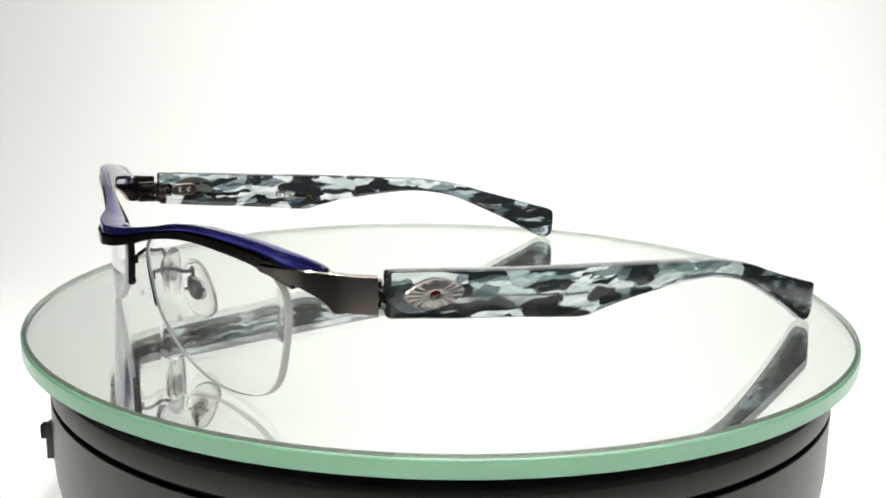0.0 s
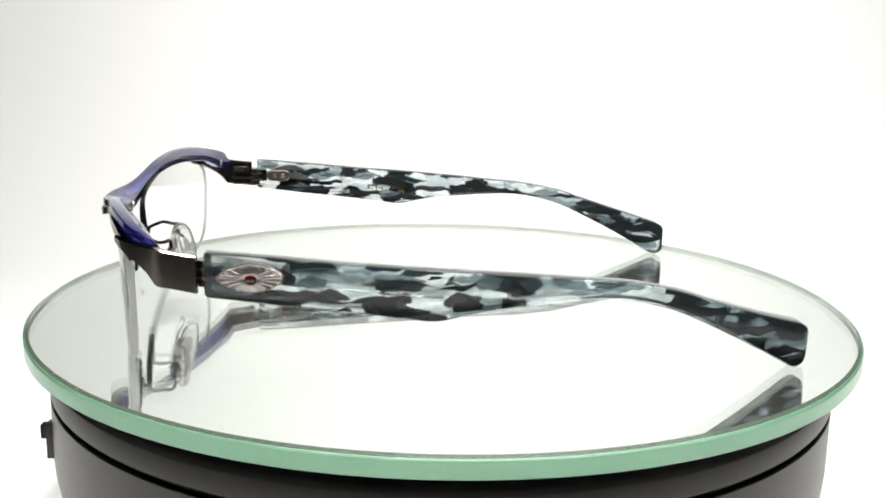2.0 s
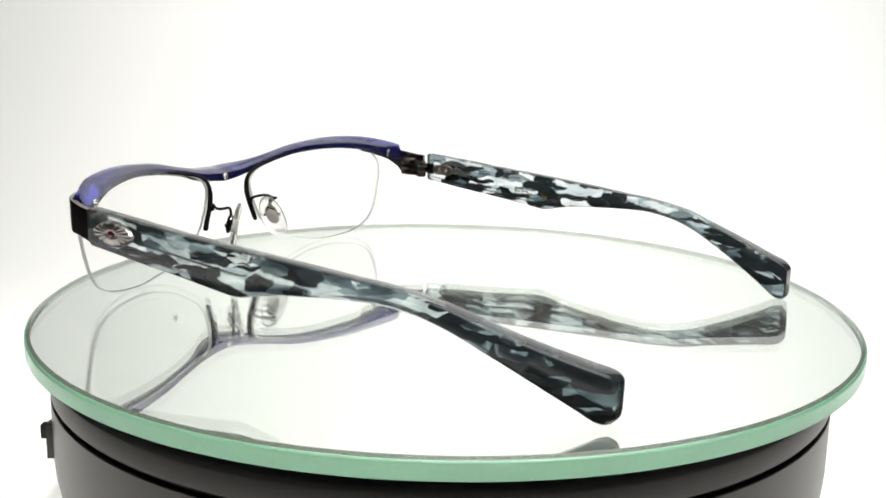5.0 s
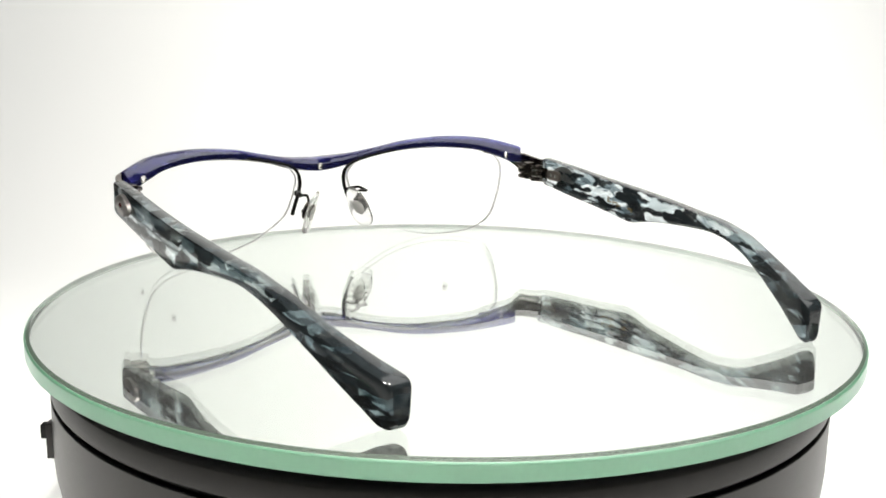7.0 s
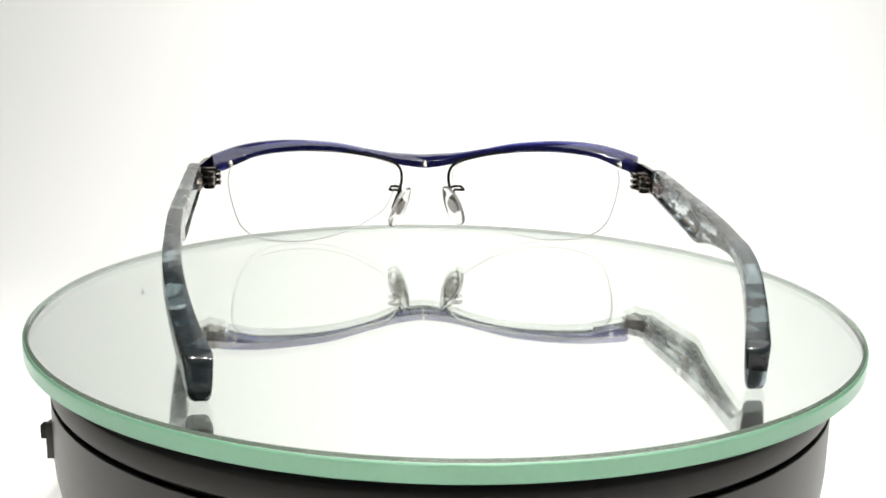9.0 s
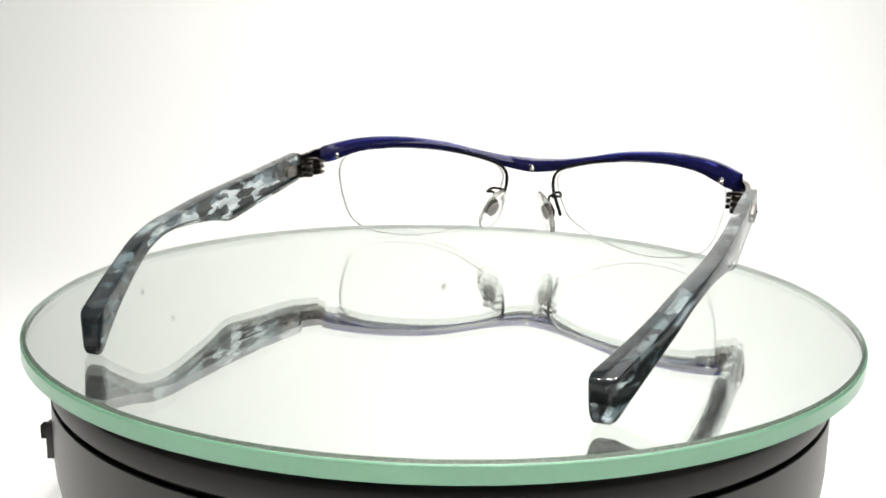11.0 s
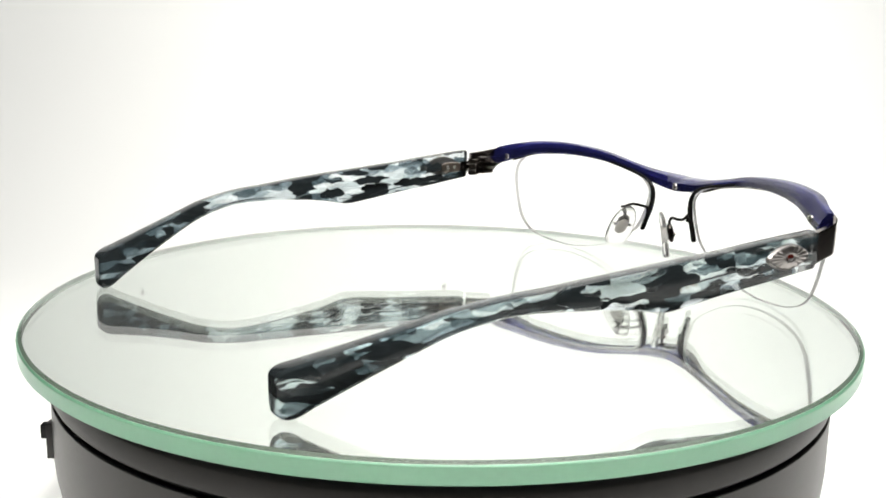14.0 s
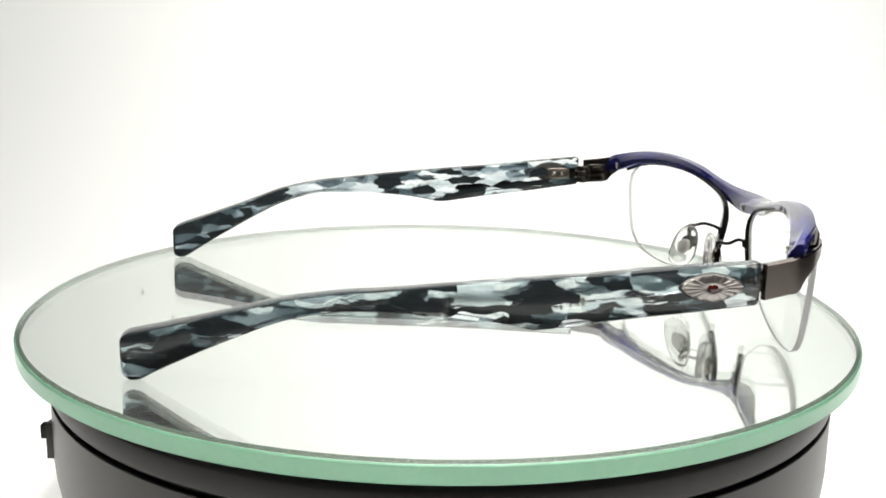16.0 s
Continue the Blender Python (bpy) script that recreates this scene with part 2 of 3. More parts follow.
def studio():
    """A white sweep on a dark table in a dark room, with a softbox above."""
    x0, x1, y0, y1, z0, z1 = -0.42, 0.44, -0.35, 0.46, -0.068, 0.60
    r = 0.16
    prof = [(y0, z0)] + [(y1 - r + r * math.sin(a), z0 + r - r * math.cos(a)) for a in [math.pi / 2 * i / 20 for i in range(21)]] + [(y1, z1)]
    back = sheet("backdrop", [((x0, a[0], a[1]), (x1, a[0], a[1]), (x1, b[0], b[1]), (x0, b[0], b[1])) for a, b in zip(prof, prof[1:])], FABRIC, "white seamless sweep with an added glow, curving up from the table", 0.001)
    for x, z, r in ((0.0004, 0.1133, 0.0019), (-0.1861, 0.1391, 0.0018), (-0.2065, 0.1213, 0.0014)):
        bm = turned([(0.00002, 0), (r, 0), (r * 0.8, 0.0004), (0.00002, 0.0006)], 14)
        bmesh.ops.rotate(bm, cent=(0, 0, 0), matrix=Matrix.Rotation(radians(90), 3, "X"), verts=bm.verts)
        bmesh.ops.translate(bm, vec=(x, y1 - 0.0006, z), verts=bm.verts)
        part("dust_mark", bm, DUST, back, "small grey mark on the white sweep")
    sheet("table_top", [((-1.0, -0.8, z0 - 0.02), (1.0, -0.8, z0 - 0.02), (1.0, 0.8, z0 - 0.02), (-1.0, 0.8, z0 - 0.02))], TABLE, "dark table top under the white sweep", 0.03)
    a, b, f, c = 1.6, 1.4, -0.9, 1.7
    sheet("floor", [((-a, -b, f), (a, -b, f), (a, b, f), (-a, b, f))], ROOM, "dark studio floor", 0.02)
    sheet("ceiling", [((-a, -b, c), (a, -b, c), (a, b, c), (-a, b, c))], ROOM, "dark studio ceiling", 0.02)
    for name, p, q in (("wall_west", (-a, -b), (-a, b)), ("wall_east", (a, -b), (a, b)), ("wall_north", (-a, b), (a, b)), ("wall_south", (-a, -b), (a, -b))):
        sheet(name, [((*p, f), (*q, f), (*q, c), (*p, c))], ROOM, "dark painted studio wall", 0.02)


studio()


# ---------------------------------------------------------------- turntable
def turntable():
    base = tagged(new("turntable"), "round black plastic motorised display turntable", "turntable")
    off = (-0.2 * MM, 0, 0)
    def body_of(name, prof, mat, label=""):
        return part(name, turned([(max(r, 0.01) * MM, z * MM) for r, z in prof], 192, at=off), mat, base, label)
    body_of("top_ring", [(0, -8.0), (93.4, -8.0), (94.8, -8.3), (95.6, -8.9), (95.8, -9.4), (95.8, -14.0), (95.6, -14.2), (0, -14.2)], BLACK, "semi-gloss black upper ring")
    body_of("groove", [(0, -14.22), (94.6, -14.22), (94.6, -15.48), (0, -15.48)], JET, "dark recessed groove")
    body_of("body", [(0, -15.5), (95.6, -15.5), (95.8, -15.7), (95.8, -30), (95.5, -34), (94.7, -38), (93.2, -42.5), (90.6, -48), (87, -56), (85, -60), (0, -60)], BLACK, "semi-gloss black drum")
    part("platter", turned([(0.01 * MM, -8.25 * MM), (70 * MM, -8.25 * MM), (70 * MM, -4.62 * MM), (0.01 * MM, -4.62 * MM)], 128), JET, base, "matt black rotating platter")
    bm = block((-92.6 * MM, -34.0 * MM, -25.8 * MM), (-88.5 * MM, -31.5 * MM, -22.4 * MM), 0.25 * MM)
    sw = part("switch", bm, JET, base, "small black power switch")
    part("switch_plate", block((-91.3 * MM, -34.2 * MM, -30.6 * MM), (-87.5 * MM, -31.0 * MM, -22.0 * MM), 0.2 * MM), BLACK, sw)
    for a in (40, 130, 220, 310):
        part("rubber_foot", turned([(0.01 * MM, -67 * MM), (7 * MM, -67 * MM), (8 * MM, -66 * MM), (8 * MM, -60 * MM), (0.01 * MM, -60 * MM)], 24,
             at=(75 * MM * math.cos(radians(a)), 75 * MM * math.sin(radians(a)), 0)), JET, base)
    return base


turntable()


def mirror_plate():
    """Thick float glass, silvered underneath, a little off the axis of its turntable."""
    top = tagged(new("mirror_plate"), "round thick mirror with a green ground glass edge", "mirror")
    c = (0.08 * MM, 1.25 * MM, 0)
    seg = 320
    bm = bmesh.new()
    prof = [(100.6, 0), (101.35, -0.5), (101.35, -4.4)]
    rings = [[bm.verts.new((c[0] + r * MM * math.cos(2 * math.pi * i / seg), c[1] + r * MM * math.sin(2 * math.pi * i / seg), z * MM)) for i in range(seg)] for r, z in prof]
    for k, (a, b) in enumerate(zip(rings, rings[1:])):
        for i in range(seg):
            f = bm.faces.new((a[i], a[(i + 1) % seg], b[(i + 1) % seg], b[i]))
            f.material_index = (1, 3)[k]
    bm.faces.new(rings[0][::-1]).material_index = 0
    bm.faces.new(rings[-1]).material_index = 2
    disc = part("glass_disc", bm, [GLASS, ARRIS, SILVER, FROST], top, "clear glass silvered underneath", sharp=20)
    ring = [(101.38, -0.54), (101.7, -0.74), (101.8, -1.0), (101.8, -4.1), (101.45, -4.4), (101.38, -4.4)]
    bm = loft([[(c[0] + r * MM * math.cos(2 * math.pi * i / seg), c[1] + r * MM * math.sin(2 * math.pi * i / seg), z * MM) for r, z in ring] for i in range(seg)], closed=True)
    part("ground_edge", bm, GREEN, disc, "ground green glass edge", sharp=20)
    part("backing", turned([(0.01 * MM, -4.46 * MM), (100.6 * MM, -4.46 * MM), (100.6 * MM, -4.6 * MM), (0.01 * MM, -4.6 * MM)], 128, at=c), BACKING, top, "grey painted mirror backing")
    return top


PLATE = mirror_plate()


# ---------------------------------------------------------------- the glasses, in millimetres: x across, y backwards, z up
SHEAR = 0.018


def piece(name, bm, mats, parent, label="", mirror=1, **kw):
    for v in bm.verts:
        x, y, z = v.co
        x *= mirror
        v.co = Vector((x, y + SHEAR * x, z)) * MM
    return part(name, bm, mats, parent, label, **kw)


def knots(table):
    """A smooth function through (place, value) pairs."""
    xs, ys = [p[0] for p in table], [p[1] for p in table]
    def at(x):
        if x <= xs[0]:
            return ys[0]
        if x >= xs[-1]:
            return ys[-1]
        i = max(k for k in range(len(xs) - 1) if xs[k] <= x)
        h = xs[i + 1] - xs[i]
        t = (x - xs[i]) / h
        m0 = (ys[i + 1] - ys[i - 1]) / (xs[i + 1] - xs[i - 1]) if i > 0 else (ys[1] - ys[0]) / h
        m1 = (ys[i + 2] - ys[i]) / (xs[i + 2] - xs[i]) if i + 2 < len(xs) else (ys[-1] - ys[-2]) / h
        return (2 * t ** 3 - 3 * t * t + 1) * ys[i] + (t ** 3 - 2 * t * t + t) * h * m0 + (3 * t * t - 2 * t ** 3) * ys[i + 1] + (t ** 3 - t * t) * h * m1
    return at


def bar_rear(x):
    return -77.5 + 0.0043 * x * x


BAR_TOP = knots([(0, 26.4), (9, 27.2), (18, 28.9), (27, 30.9), (36, 32.0), (45, 32.3), (53, 31.75), (59, 30.55), (64, 29.1)])
BAR_LOW = knots([(0, 22.8), (4, 23.2), (9, 24.2), (17, 26.6), (27, 28.4), (36, 29.1), (45, 28.9), (53, 27.8), (58, 25.9), (61, 24.6), (64, 24.0)])
TEMPLE_OUT = knots([(-60, 71), (-50, 70.8), (-20, 70.2), (0, 69.5), (20, 67.7), (40, 65.3), (57, 61.4), (72, 56.8), (76, 55.4)])
TEMPLE_TOP = knots([(-53, 28.2), (-44.8, 27.5), (-34.4, 26.6), (-23.8, 25.6), (-12.9, 24.8), (-1.7, 24), (10, 23.1), (22, 22), (28.3, 21.5), (34.7, 20.5),
                    (41.4, 19), (48.8, 16.5), (56.3, 14.1), (64.6, 11.6), (72.5, 9.4)])
TEMPLE_LOW = knots([(-53, 19.4), (-44.9, 18.45), (-39.7, 17.75), (-23.7, 15.95), (-13.8, 14.65), (-7.6, 14.1), (-1.4, 15.3), (4.3, 16.2), (10.2, 16.8), (22.3, 17.6),
                    (28.5, 17.5), (35, 16.5), (41.8, 14.4), (49.3, 10.9), (57.1, 6.9), (65.7, 2.2), (69, 0.35), (72.5, 0.1)])
TEMPLE_THICK = knots([(-53, 3.4), (-20, 3.6), (20, 3.9), (50, 4.6), (73, 5.6)])
BULGE = knots([(-30, 0.0), (0, 0.4), (25, 1.0), (45, 0.5), (65, 0.0)])   # and is bowed a little wider


SAG = knots([(-52, 1.75), (-40, 1.5), (-15, 1.15), (15, 1.1), (32, 0.9), (46, 0.35), (60, 0.0), (72, 0.0)])   # one temple is bent lower at its hinge


def sag(side, y):
    return SAG(y) if side < 0 else 0.0


def lens_y(x, z):
    return -76.5 + 0.0026 * x * x + 0.05 * (14 - z)


LENS_EDGE = [(10, 23.8), (8.7, 21), (10.3, 15.2), (13.2, 9.8), (19, 5.9), (25, 3.0), (34, 0.75), (42, 0.35), (50, 1.4), (55, 3.5), (58, 6.8), (59.8, 11.8),
             (61, 17.3), (61.2, 21.6), (59.8, 25), (55, 27.8), (45, 29), (36, 29.2), (28, 28.5), (19, 27), (12.5, 25.4)]


def lens(side, parent):
    pts = smooth_curve([(a, 0, b) for a, b in LENS_EDGE] + [(LENS_EDGE[0][0], 0, LENS_EDGE[0][1])], 121)[:-1]
    cx, cz = 36, 14
    bm = bmesh.new()
    shells = []
    for front in (0, 1):
        rings = []
        for s in (1.0, 0.992, 0.9, 0.75, 0.55, 0.35, 0.15):
            ring = []
            for p in pts:
                x, z = cx + (p.x - cx) * s, cz + (p.z - cz) * s
                d = 0.75 if s < 1 else 0.6
                ring.append(bm.verts.new((x, lens_y(x, z) + (-d if front else d), z)))
            rings.append(ring)
        for k, (a, b) in enumerate(zip(rings, rings[1:])):
            for i in range(len(a)):
                j = (i + 1) % len(a)
                bm.faces.new((a[i], a[j], b[j], b[i])).material_index = 1 if k == 0 else 0
        bm.faces.new(rings[-1])
        shells.append(rings[0])
    a, b = shells
    for i in range(len(a)):
        j = (i + 1) % len(a)
        bm.faces.new((a[i], a[j], b[j], b[i])).material_index = 1
    return piece("lens", bm, [LENS, LENS_RIM], parent, "clear demo lens, rimless below", side, sharp=30)


def half_rim(side, parent):
    """The dark metal over the upper lens edge: a flat post beside the nose, then a thin arch along the bar."""
    line = [(10.5, 10.0), (9.4, 13.0), (8.0, 16.8), (7.5, 20.2), (8.3, 23.2), (11.4, 25.4), (19, 27.3), (28, 28.8), (36, 29.5), (44, 29.4), (51, 28.6)]
    pts = smooth_curve([(x, lens_y(x, z) + 0.3, z) for x, z in line], 72)
    rings = []
    for i, p in enumerate(pts):
        way = pts[min(i + 1, 71)] - pts[max(i - 1, 0)]
        n = Vector((-way.z, 0, way.x)).normalized()
        u = i / 71
        post = 1 - max(0.0, min(1.0, (u - 0.30) / 0.15))
        hn, hy = 0.44 + 0.03 * post, 0.5 + 0.3 * post
        if i in (0, 71):
            hn, hy = hn * 0.7, hy * 0.8
        rings.append([p + n * (hn * math.copysign(abs(math.cos(a)) ** 0.6, math.cos(a))) + Vector((0, hy * math.copysign(abs(math.sin(a)) ** 0.6, math.sin(a)), 0)) for a in (2 * math.pi * k / 16 for k in range(16))])
    ob = piece("half_rim", loft(rings), DARK, parent, "thin dark metal half rim", side, sharp=50)
    piece("post_rivet", ball((10.1, lens_y(10.1, 11) + 1.2, 10.9), 0.38, (1, 0.5, 1), seg=10), STEEL, ob, "", side)
    return ob


def nose_pad(side, parent):
    """A soft clear pad on a bent wire, held by a dark screwed pad box."""
    cx, cy, cz, lean = (8.7, -65.9, 12.4, 2.3) if side > 0 else (8.15, -66.7, 12.7, 2.1)
    across, out = Vector((0.68, 0.73, 0)), Vector((0.73, -0.68, 0))      # the pad's width and its outward face
    def at(h, w=0.0, d=0.0):
        return Vector((cx - lean * h, cy - 0.5 * h, cz + 6.15 * h)) + across * w + out * d
    rings = []
    for i in range(21):
        h = math.cos(math.pi * i / 20)                  # from the top down
        w = max(0.05, (1 - abs(h) ** 2.6) ** 0.5) * (1.0 - 0.16 * h)
        bow = 0.5 * (1 - h * h)
        ring = []
        for k in range(24):
            a = 2 * math.pi * k / 24
            ca, sa = math.cos(a), math.sin(a)
            ring.append(at(h, 3.6 * w * sa, bow * 0.6 - 0.4 + 1.0 * min(1.0, w * 1.6) * math.copysign(abs(ca) ** 0.8, ca)))
        rings.append(ring)
    pad = piece("nose_pad", loft(rings), SILICONE, parent, "clear silicone nose pad", side, sharp=60)
    core = []
    for i in range(11):
        h = math.cos(math.pi * i / 10)
        w = max(0.08, math.sqrt(max(0.0, 1 - h * h)))
        core.append([at(0.36 * h - 0.02, 1.75 * w * math.sin(a), -0.15 + 0.55 * w * math.cos(a)) for a in (2 * math.pi * k / 18 for k in range(18))])
    piece("pad_mount", loft(core), PEARL, pad, "grey pad core", side)
    box = []
    for i in range(13):
        h = math.cos(math.pi * i / 12)
        w = max(0.1, (1 - abs(h) ** 2.5) ** 0.5)
        box.append([at(0.42 * h + 0.10, 1.6 * w * math.sin(a), 1.55 + 1.0 * w * math.cos(a)) for a in (2 * math.pi * k / 18 for k in range(18))])
    piece("pad_box", loft(box), GUN, pad, "dark rounded metal pad box", side)
    piece("pad_screw", ball(at(0.04, 0.2, 2.5), 0.62, (0.8, 0.8, 1), seg=14), STEEL, pad, "small bright pad screw", side)
    piece("pad_pin", tube([at(0.04, -2.3, 1.5), at(0.04, 2.1, 1.5)], 0.36, 8), GUN, pad, "", side)
    near = at(0.46, 0.0, 1.5)
    root = Vector((8.0, lens_y(8, 16.9) + 1.2, 16.9))
    arm = smooth_curve([root, (9.1, -73.6, 17.6), (10.9, -71.8, 17.9), (11.7, -69.6, 17.3), (11.2, -67.9, 17.4), (near.x + 0.5, near.y - 0.3, 17.4), (near.x + 0.1, near.y, 16.4), near], 56)
    piece("pad_arm", tube(arm, 0.43, 10), DARK, parent, "bent dark wire pad arm", side)
    piece("arm_foot", block((root.x - 0.5, root.y - 0.5, root.z - 1.5), (root.x + 0.6, root.y + 0.5, root.z + 0.4), 0.22), DARK, parent, "", side)


BAR_DEEP = knots([(0, 7.2), (6, 6.3), (12, 3.9), (18, 3.0), (26, 2.9), (34, 3.5), (42, 4.6), (50, 5.4), (58, 6.0), (64, 5.6)])


def brow(parent):
    """The blue acetate brow bar behind, and the dark metal strip along the lower half of its front."""
    blue, dark = [], []
    n = 141
    for i in range(n):
        x = -64.3 + 128.6 * i / (n - 1)
        a = abs(x)
        zt, zb, yr, deep = BAR_TOP(a), BAR_LOW(a), bar_rear(x), BAR_DEEP(a)
        h = zt - zb
        slope = 2 * 0.0043 * x
        k = 1 / math.sqrt(1 + slope * slope)
        m = 0.55                                         # where the metal ends below the blue
        out = 0.93 - 0.10 * max(0.0, min(1.0, (a - 45) / 11)) - 0.25 * max(0.0, min(1.0, (a - 56) / 6))
        b0 = deep * 0.62
        fr = -deep * out
        wing = max(0.0, min(1.0, (a - 28) / 26))          # the rear bevel widens towards the ends
        lift = 0.07 * (1 - wing)
        sec = [(0, 0.04), (0, 0.60 - 0.20 * wing), (-0.12, 0.65 - 0.20 * wing), ((0.28 + 0.22 * wing) * fr, 0.93), ((0.34 + 0.24 * wing) * fr, 0.98), (0.86 * fr, 1 + lift), (0.96 * fr, 0.98 + lift), (fr, 0.92 + lift), (fr, 0.80), (fr + 0.16, 0.775), (fr, 0.75), (fr, m), (-b0, m - 0.01), (-b0, 0.0), (-0.3, 0.0)]
        e = 0.06 if i in (0, n - 1) else 0.0
        blue.append([(x - slope * k * dy, yr + dy * k, zb + e * h + h * (1 - 2 * e) * f) for dy, f in sec])
        if a <= 60.5:
            zs, ze = zb - 0.5, zb + 0.53 * h
            f0, f1 = -b0 - 0.03, -deep + 0.1 * max(0.0, a - 55)
            r = min(0.4, 0.3 * (ze - zs))
            sec = [(f0, zs), (f0, ze), (f1 + r, ze), (f1, ze - r), (f1, zs + 0.12), (f1 + 0.12, zs)]
            dark.append([(x - slope * k * dy, yr + dy * k, z) for dy, z in sec])
    piece("brow_bar", loft(blue), BLUE, parent, "glossy deep blue acetate brow bar", sharp=24)
    piece("metal_strip", loft(dark), GUN, parent, "polished dark gunmetal front strip", sharp=25)
    for x, y, z in ((0, bar_rear(0) + 0.15, 24.3), (60, bar_rear(60) + 0.1, 26.4), (-60, bar_rear(60) + 0.1, 26.4)):
        bm = ball((x, y, z), 1.0, (1, 0.45, 1), seg=16)
        for v in bm.verts:                            # a slot across the head
            if abs(v.co.z - z) < 0.2 and v.co.y > y:
                v.co.y -= 0.25
        piece("screw", bm, STEEL, parent, "small bright screw")


def endpiece(side, parent):
    plan = [(56.3, -70.9), (60.5, -68.9), (64.3, -65.9), (66.6, -63.0), (67.7, -61.0), (68.4, -58.3), (69.3, -53.6)]
    tops = knots([(0, 28.4), (2, 28.5), (3, 28.3), (4, 28.1), (6, 27.1)])
    lows = knots([(0, 27.0), (1, 26.2), (2, 24.9), (3, 22.9), (3.7, 21.1), (4, 20.75), (5, 20.5), (6, 19.8)])
    rings = []
    pts = smooth_curve([(x, y, 0) for x, y in plan], 50)
    for i, p in enumerate(pts):
        u = 6 * i / 49
        way = (pts[min(i + 1, 49)] - pts[max(i - 1, 0)]).normalized()
        inn = Vector((-way.y, way.x, 0))
        low = sag(side, -53) * (0.25 + 0.75 * min(1.0, u / 3)) * 0.86
        t, lo, hi = 1.5, lows(u) - low, tops(u) - low
        sec = [(0, lo + 0.25), (0, hi - 0.25), (0.25, hi), (t, hi), (t, lo), (0.25, lo)]
        rings.append([(p + inn * d).to_tuple()[:2] + (z,) for d, z in sec])
    ob = piece("endpiece", loft(rings), SATIN, parent, "broad dark gunmetal endpiece", side)
    # hinge: a block on the endpiece and its knuckles
    dz = 0.88 * sag(side, -52)
    block_part = piece("hinge_block", block((63.4, -59.0, 20.8 - dz), (68.2, -54.6, 26.2 - dz), 0.3), SATIN, ob, "", side)
    for z in (21.1 - dz, 22.8 - dz, 24.5 - dz):
        piece("hinge_step", block((62.2, -58.4, z), (63.3, -55.0, z + 1.15), 0.2), SATIN, block_part, "", side)
        piece("hinge_lug", block((63.8, -54.5, z - 0.2), (66.4, -52.6, z + 0.75), 0.12), SATIN, block_part, "", side)
    for z in (21.2 - dz, 23.1 - dz, 25.0 - dz):
        bm = turned([(0.02, -0.68), (1.5, -0.68), (1.65, -0.55), (1.65, 0.55), (1.5, 0.68), (0.02, 0.68)], 22, at=(65.2, -52.5, z))
        piece("hinge_knuckle", bm, SATIN, ob, "", side)
    return ob


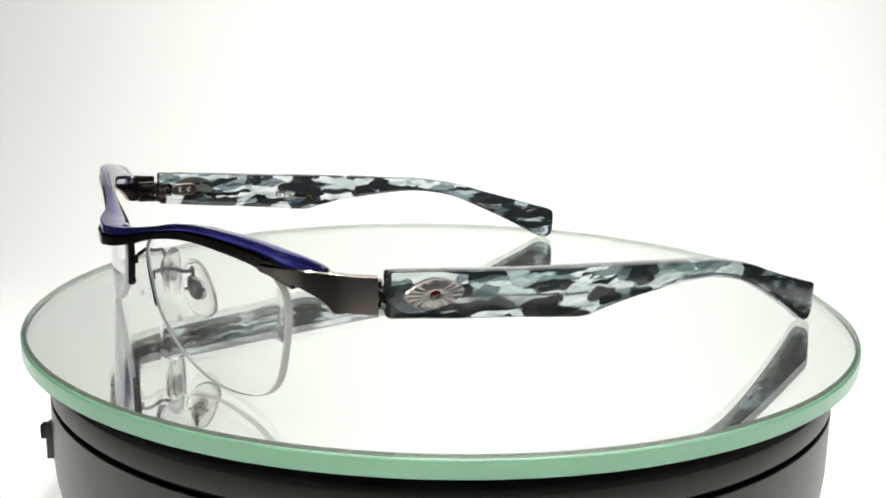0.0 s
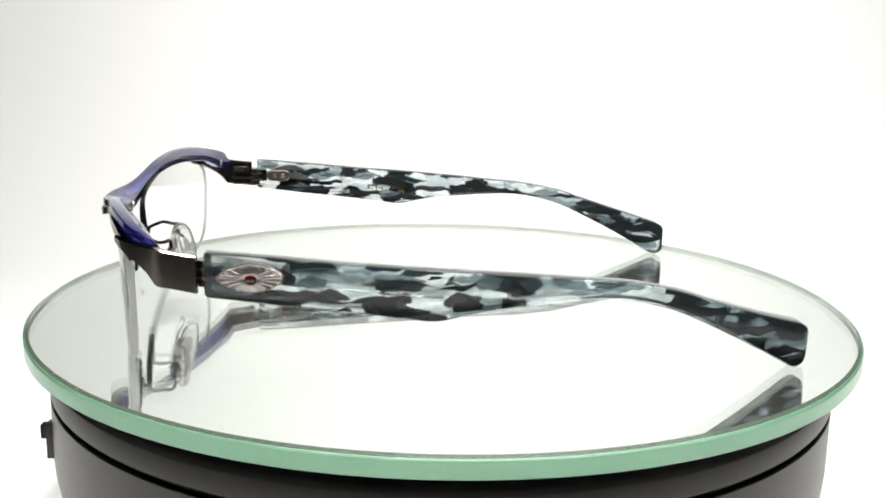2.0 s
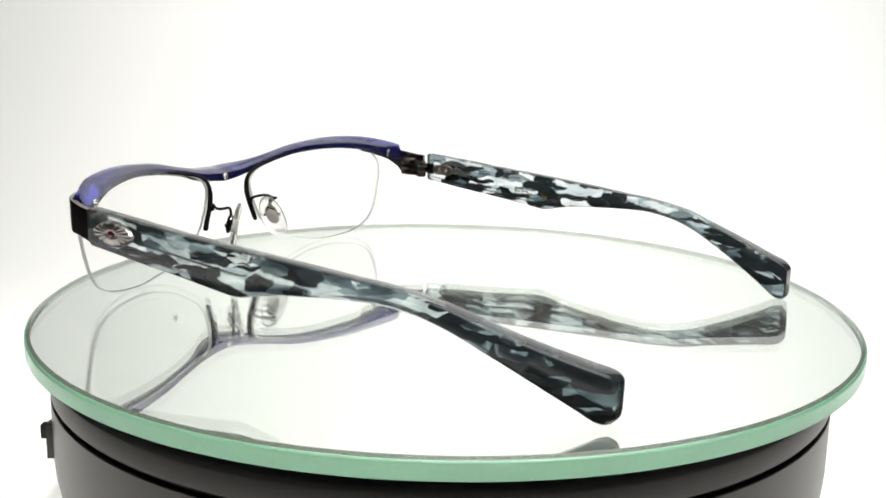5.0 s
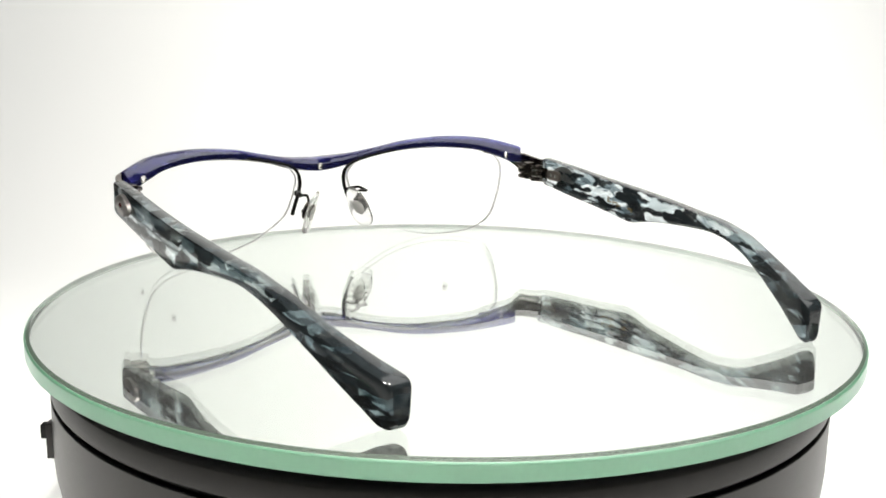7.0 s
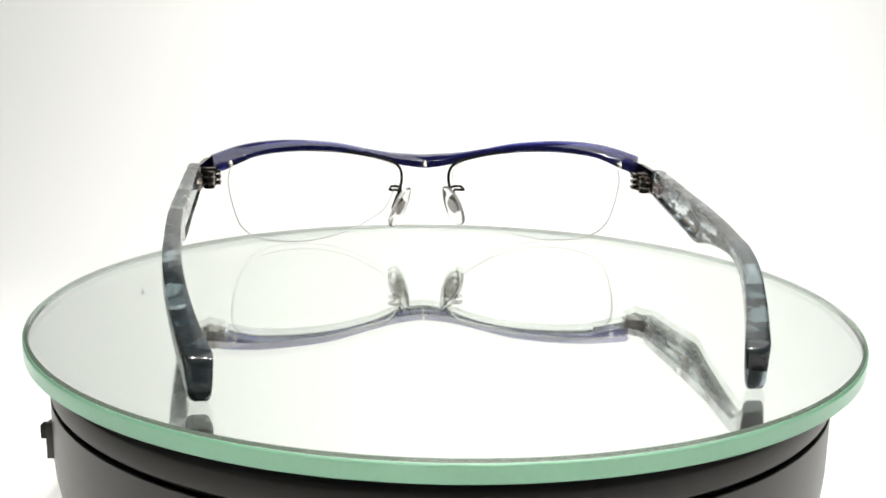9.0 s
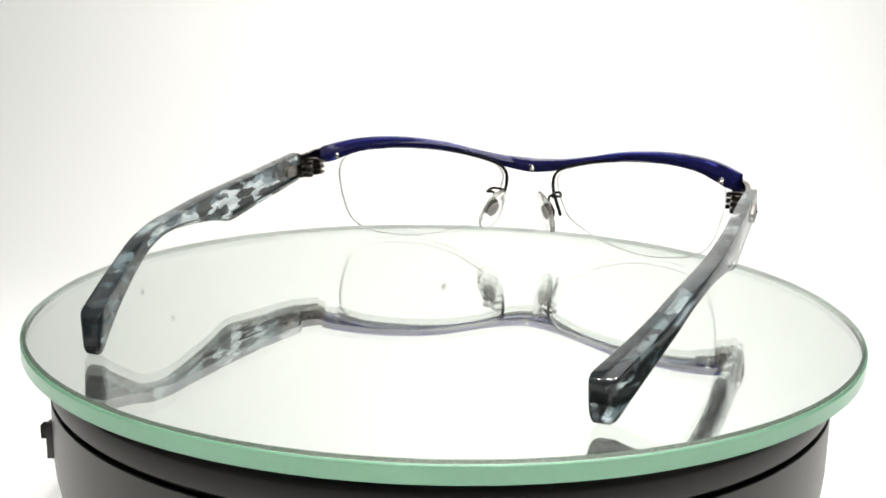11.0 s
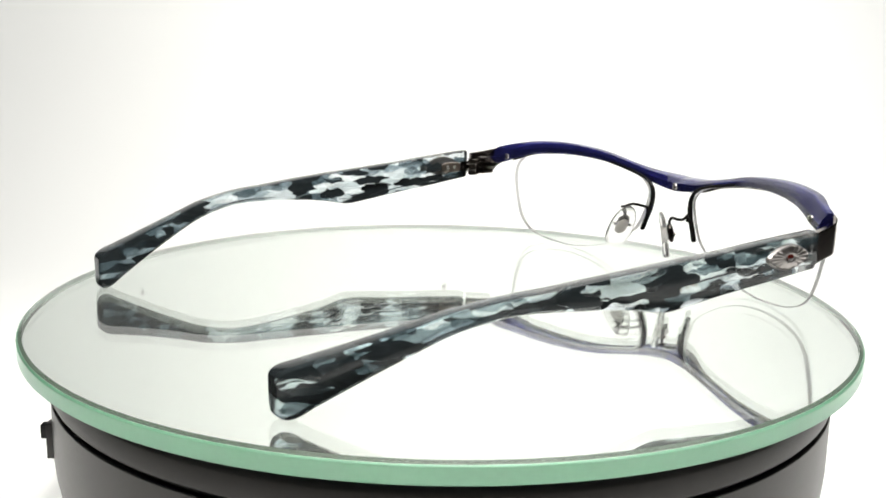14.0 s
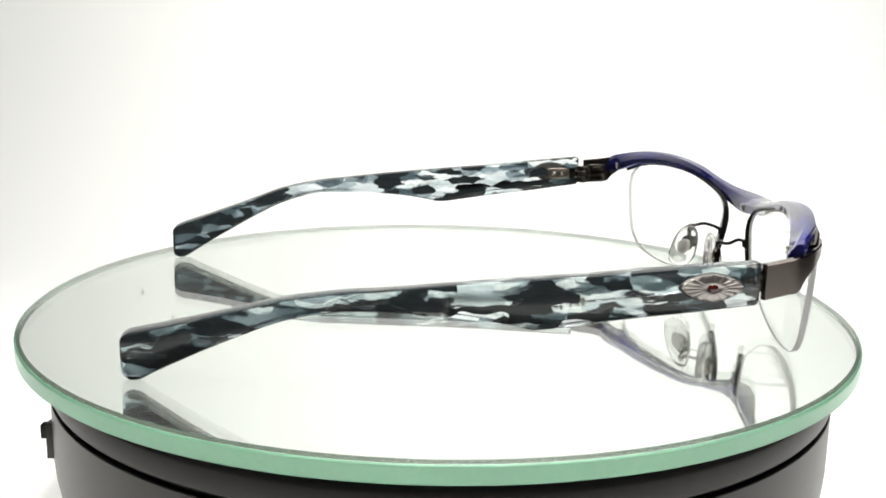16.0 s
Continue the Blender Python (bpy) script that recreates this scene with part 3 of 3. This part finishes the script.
def temple(side, parent):
    rings = []
    ys = [-51.9, -51.7, -51.3] + [-50.6 + 1.35 * i for i in range(89)] + [69.2, 70.2, 71.0, 71.7, 72.1, 72.4]
    for y in ys:
        e0, e1 = y + 51.9, 72.5 - y
        round0 = 0.0 if e0 > 0.7 else 0.7 - math.sqrt(max(0, 0.49 - (0.7 - e0) ** 2))
        q = min(e1 / 2.6, 1)
        round1 = 2.0 * (1 - math.sqrt(max(0, 1 - (1 - q) ** 2)))
        low = sag(side, y)
        zt, zb = TEMPLE_TOP(y) - low - round0 * 0.8 - round1 * 0.7, TEMPLE_LOW(y) - low + round0 * 0.8 + round1 * 0.9
        xo, th = TEMPLE_OUT(y) + (BULGE(y) if side < 0 else 0.0), TEMPLE_THICK(y)
        cut = round0 * 0.7 + round1 * 0.6
        xo, th = xo - cut, th - 2 * cut
        c, f = 0.55, min(1.5, (zt - zb) * 0.18)
        g = 0.95 * max(0.0, min(1.0, (-y - 4) / 6))
        sec = [(0, zb + f), (0, zt - c), (0.12, zt - 0.2), (c, zt), (th - c, zt), (th - 0.12, zt - 0.2), (th, zt - c),
               (th, zb + 0.46 * (zt - zb)), (th - g, zb + 0.43 * (zt - zb)), (th - g, zb + f + 0.2), (th, zb + f), (th - 0.45, zb + 0.35), (th - 1.1, zb), (1.1, zb), (0.45, zb + 0.35)]
        tip = max(0.0, (y - 45) / 27)
        mid = xo - th / 2
        ring = []
        for d, z in sec:
            x = xo - d
            w = 1 - tip * 0.24 * max(0.0, min(1.0, 1 - (z - zb) / (0.75 * (zt - zb)))) ** 1.3
            ring.append((mid + (x - mid) * w, y, z))
        rings.append(ring)
    ob = piece("temple", loft(rings), ACETATE, parent, "marbled black, slate and milky acetate temple", side, sharp=28)
    # pointed oval medallion with petals, slightly domed
    bm = bmesh.new()
    cy, cz, x0 = (-43.2, 23.2, 70.55) if side > 0 else (-42.0, 21.5, 70.55)
    n, steps = 144, [0, 0.16, 0.2, 0.3, 0.45, 0.6, 0.75, 0.86, 0.93, 1.0]
    rings = []
    for s in steps:
        ring = []
        for i in range(n):
            a = 2 * math.pi * i / n
            ca, sa = math.cos(a), math.sin(a)
            rim = 1 - 0.10 * abs(ca * sa) ** 1.2 * 2
            yy, zz = 6.6 * ca * s * rim, 2.95 * sa * s * rim
            wave = abs(math.sin(8 * a)) ** 0.6
            grow = max(0.0, min(1.0, (s - 0.3) / 0.35))
            if s <= 0.2:
                h = 0.8
            elif s < 0.9:
                h = 1.05 - 0.5 * s * s - 0.14 * (1 - wave) * grow
            else:
                h = (0.5 + 0.28 * wave if s < 0.95 else 0.05)
            ring.append((x0 + h, cy + yy if s else cy + 0.02 * ca, cz + zz if s else cz + 0.02 * sa))
        rings.append(ring)
    rings.append([(x0 - 0.4, p[1], p[2]) for p in rings[-1]])
    med = piece("medallion", loft(rings), PEWTER, ob, "engraved silver oval medallion", side, sharp=50)
    piece("medallion_stone", ball((x0 + 0.85, cy, cz), 1.05, (0.4, 1.05, 0.85), seg=28), RUBY, ob, "dark red round inlay", side)
    # hinge leaf let into the inner face, with its two rivets
    xi = TEMPLE_OUT(-45) - TEMPLE_THICK(-45)
    zc = 23.0 - 0.9 * sag(side, -48)
    ring = []
    for i in range(28):
        a = 2 * math.pi * i / 28
        yy = -45.2 + (2.0 if math.cos(a) > 0 else -2.0) + 1.6 * math.cos(a)
        ring.append((yy, zc + 1.6 * math.sin(a)))
    bm = loft([[(xi + 0.3, y, z) for y, z in ring], [(xi - 0.35, y, z) for y, z in ring], [(xi - 0.5, -45.2 + (y + 45.2) * 0.95, zc + (z - zc) * 0.9) for y, z in ring]])
    hl = piece("hinge_leaf", bm, LEAF, ob, "dark metal hinge leaf", side)
    piece("hinge_socket", block((xi - 0.7, -51.6, zc - 1.6), (xi + 0.4, -48.7, zc + 1.8), 0.3), GUN, ob, "dark metal hinge socket", side)
    for y in (-46.4, -43.9):
        piece("rivet", ball((xi - 0.5, y, zc), 0.6, (0.4, 1, 1), seg=12), STEEL, ob, "", side)
    for z in (zc - 0.85, zc + 1.05):
        bm = turned([(0.02, -0.25), (1.45, -0.25), (1.45, 0.25), (0.02, 0.25)], 20, at=(65.2, -52.5, z))
        block((65.0, -52.2, z - 0.25), (67.3, -50.0, z + 0.25), 0.0, bm)
        piece("hinge_tongue", bm, STEEL, ob, "", side)
    # worn gold print on the inner face, unreadable
    if side < 0:
        for y, z, w, h in ((-17.4, 19.5, 0.5, 1.7), (-16.5, 20.0, 1.2, 0.4), (-16.3, 18.9, 0.9, 0.4), (-15.0, 19.3, 0.45, 1.9), (-13.9, 19.1, 1.1, 0.45), (-13.1, 18.6, 0.5, 1.2), (-12.0, 18.5, 1.0, 0.4), (-7.5, 18.2, 1.6, 0.5), (-6.6, 17.8, 0.5, 1.2)):
            xx, z = TEMPLE_OUT(y) + BULGE(y) - TEMPLE_THICK(y) + 0.06, z - sag(side, y)
            piece("gold_print", block((xx - 0.04, y - w / 2, z - h / 2), (xx + 0.1, y + w / 2, z + h / 2)), GOLD, ob, "worn gold print", side)
    return ob


def eyeglasses():
    top = tagged(new("eyeglasses"), "open semi-rimless eyeglasses, blue brow, marbled grey temples, on a mirror", "eyeglasses")
    brow(top)
    for side in (1, -1):
        half_rim(side, top)
        lens(side, top)
        nose_pad(side, top)
        endpiece(side, top)
        temple(side, top)
    return top


GLASSES = eyeglasses()


# ---------------------------------------------------------------- what moves
def motions():
    turn = 29.9 - 90
    ox = -1.3 * MM
    base = Vector((ox * math.sin(radians(29.9)), -ox * math.cos(radians(29.9)), 0))
    steps = [0.5 * i for i in range(33)]
    walk(PLATE, [(t, pose(-0.47 * MM, 0.44 * MM, 0, 0, 0, SPIN * t)) for t in steps])
    walk(GLASSES, [(t, pose(0, 0, 0, 0, 0, SPIN * t) @ pose(base.x, base.y, 0.0, 0, 0, turn)) for t in steps])


motions()
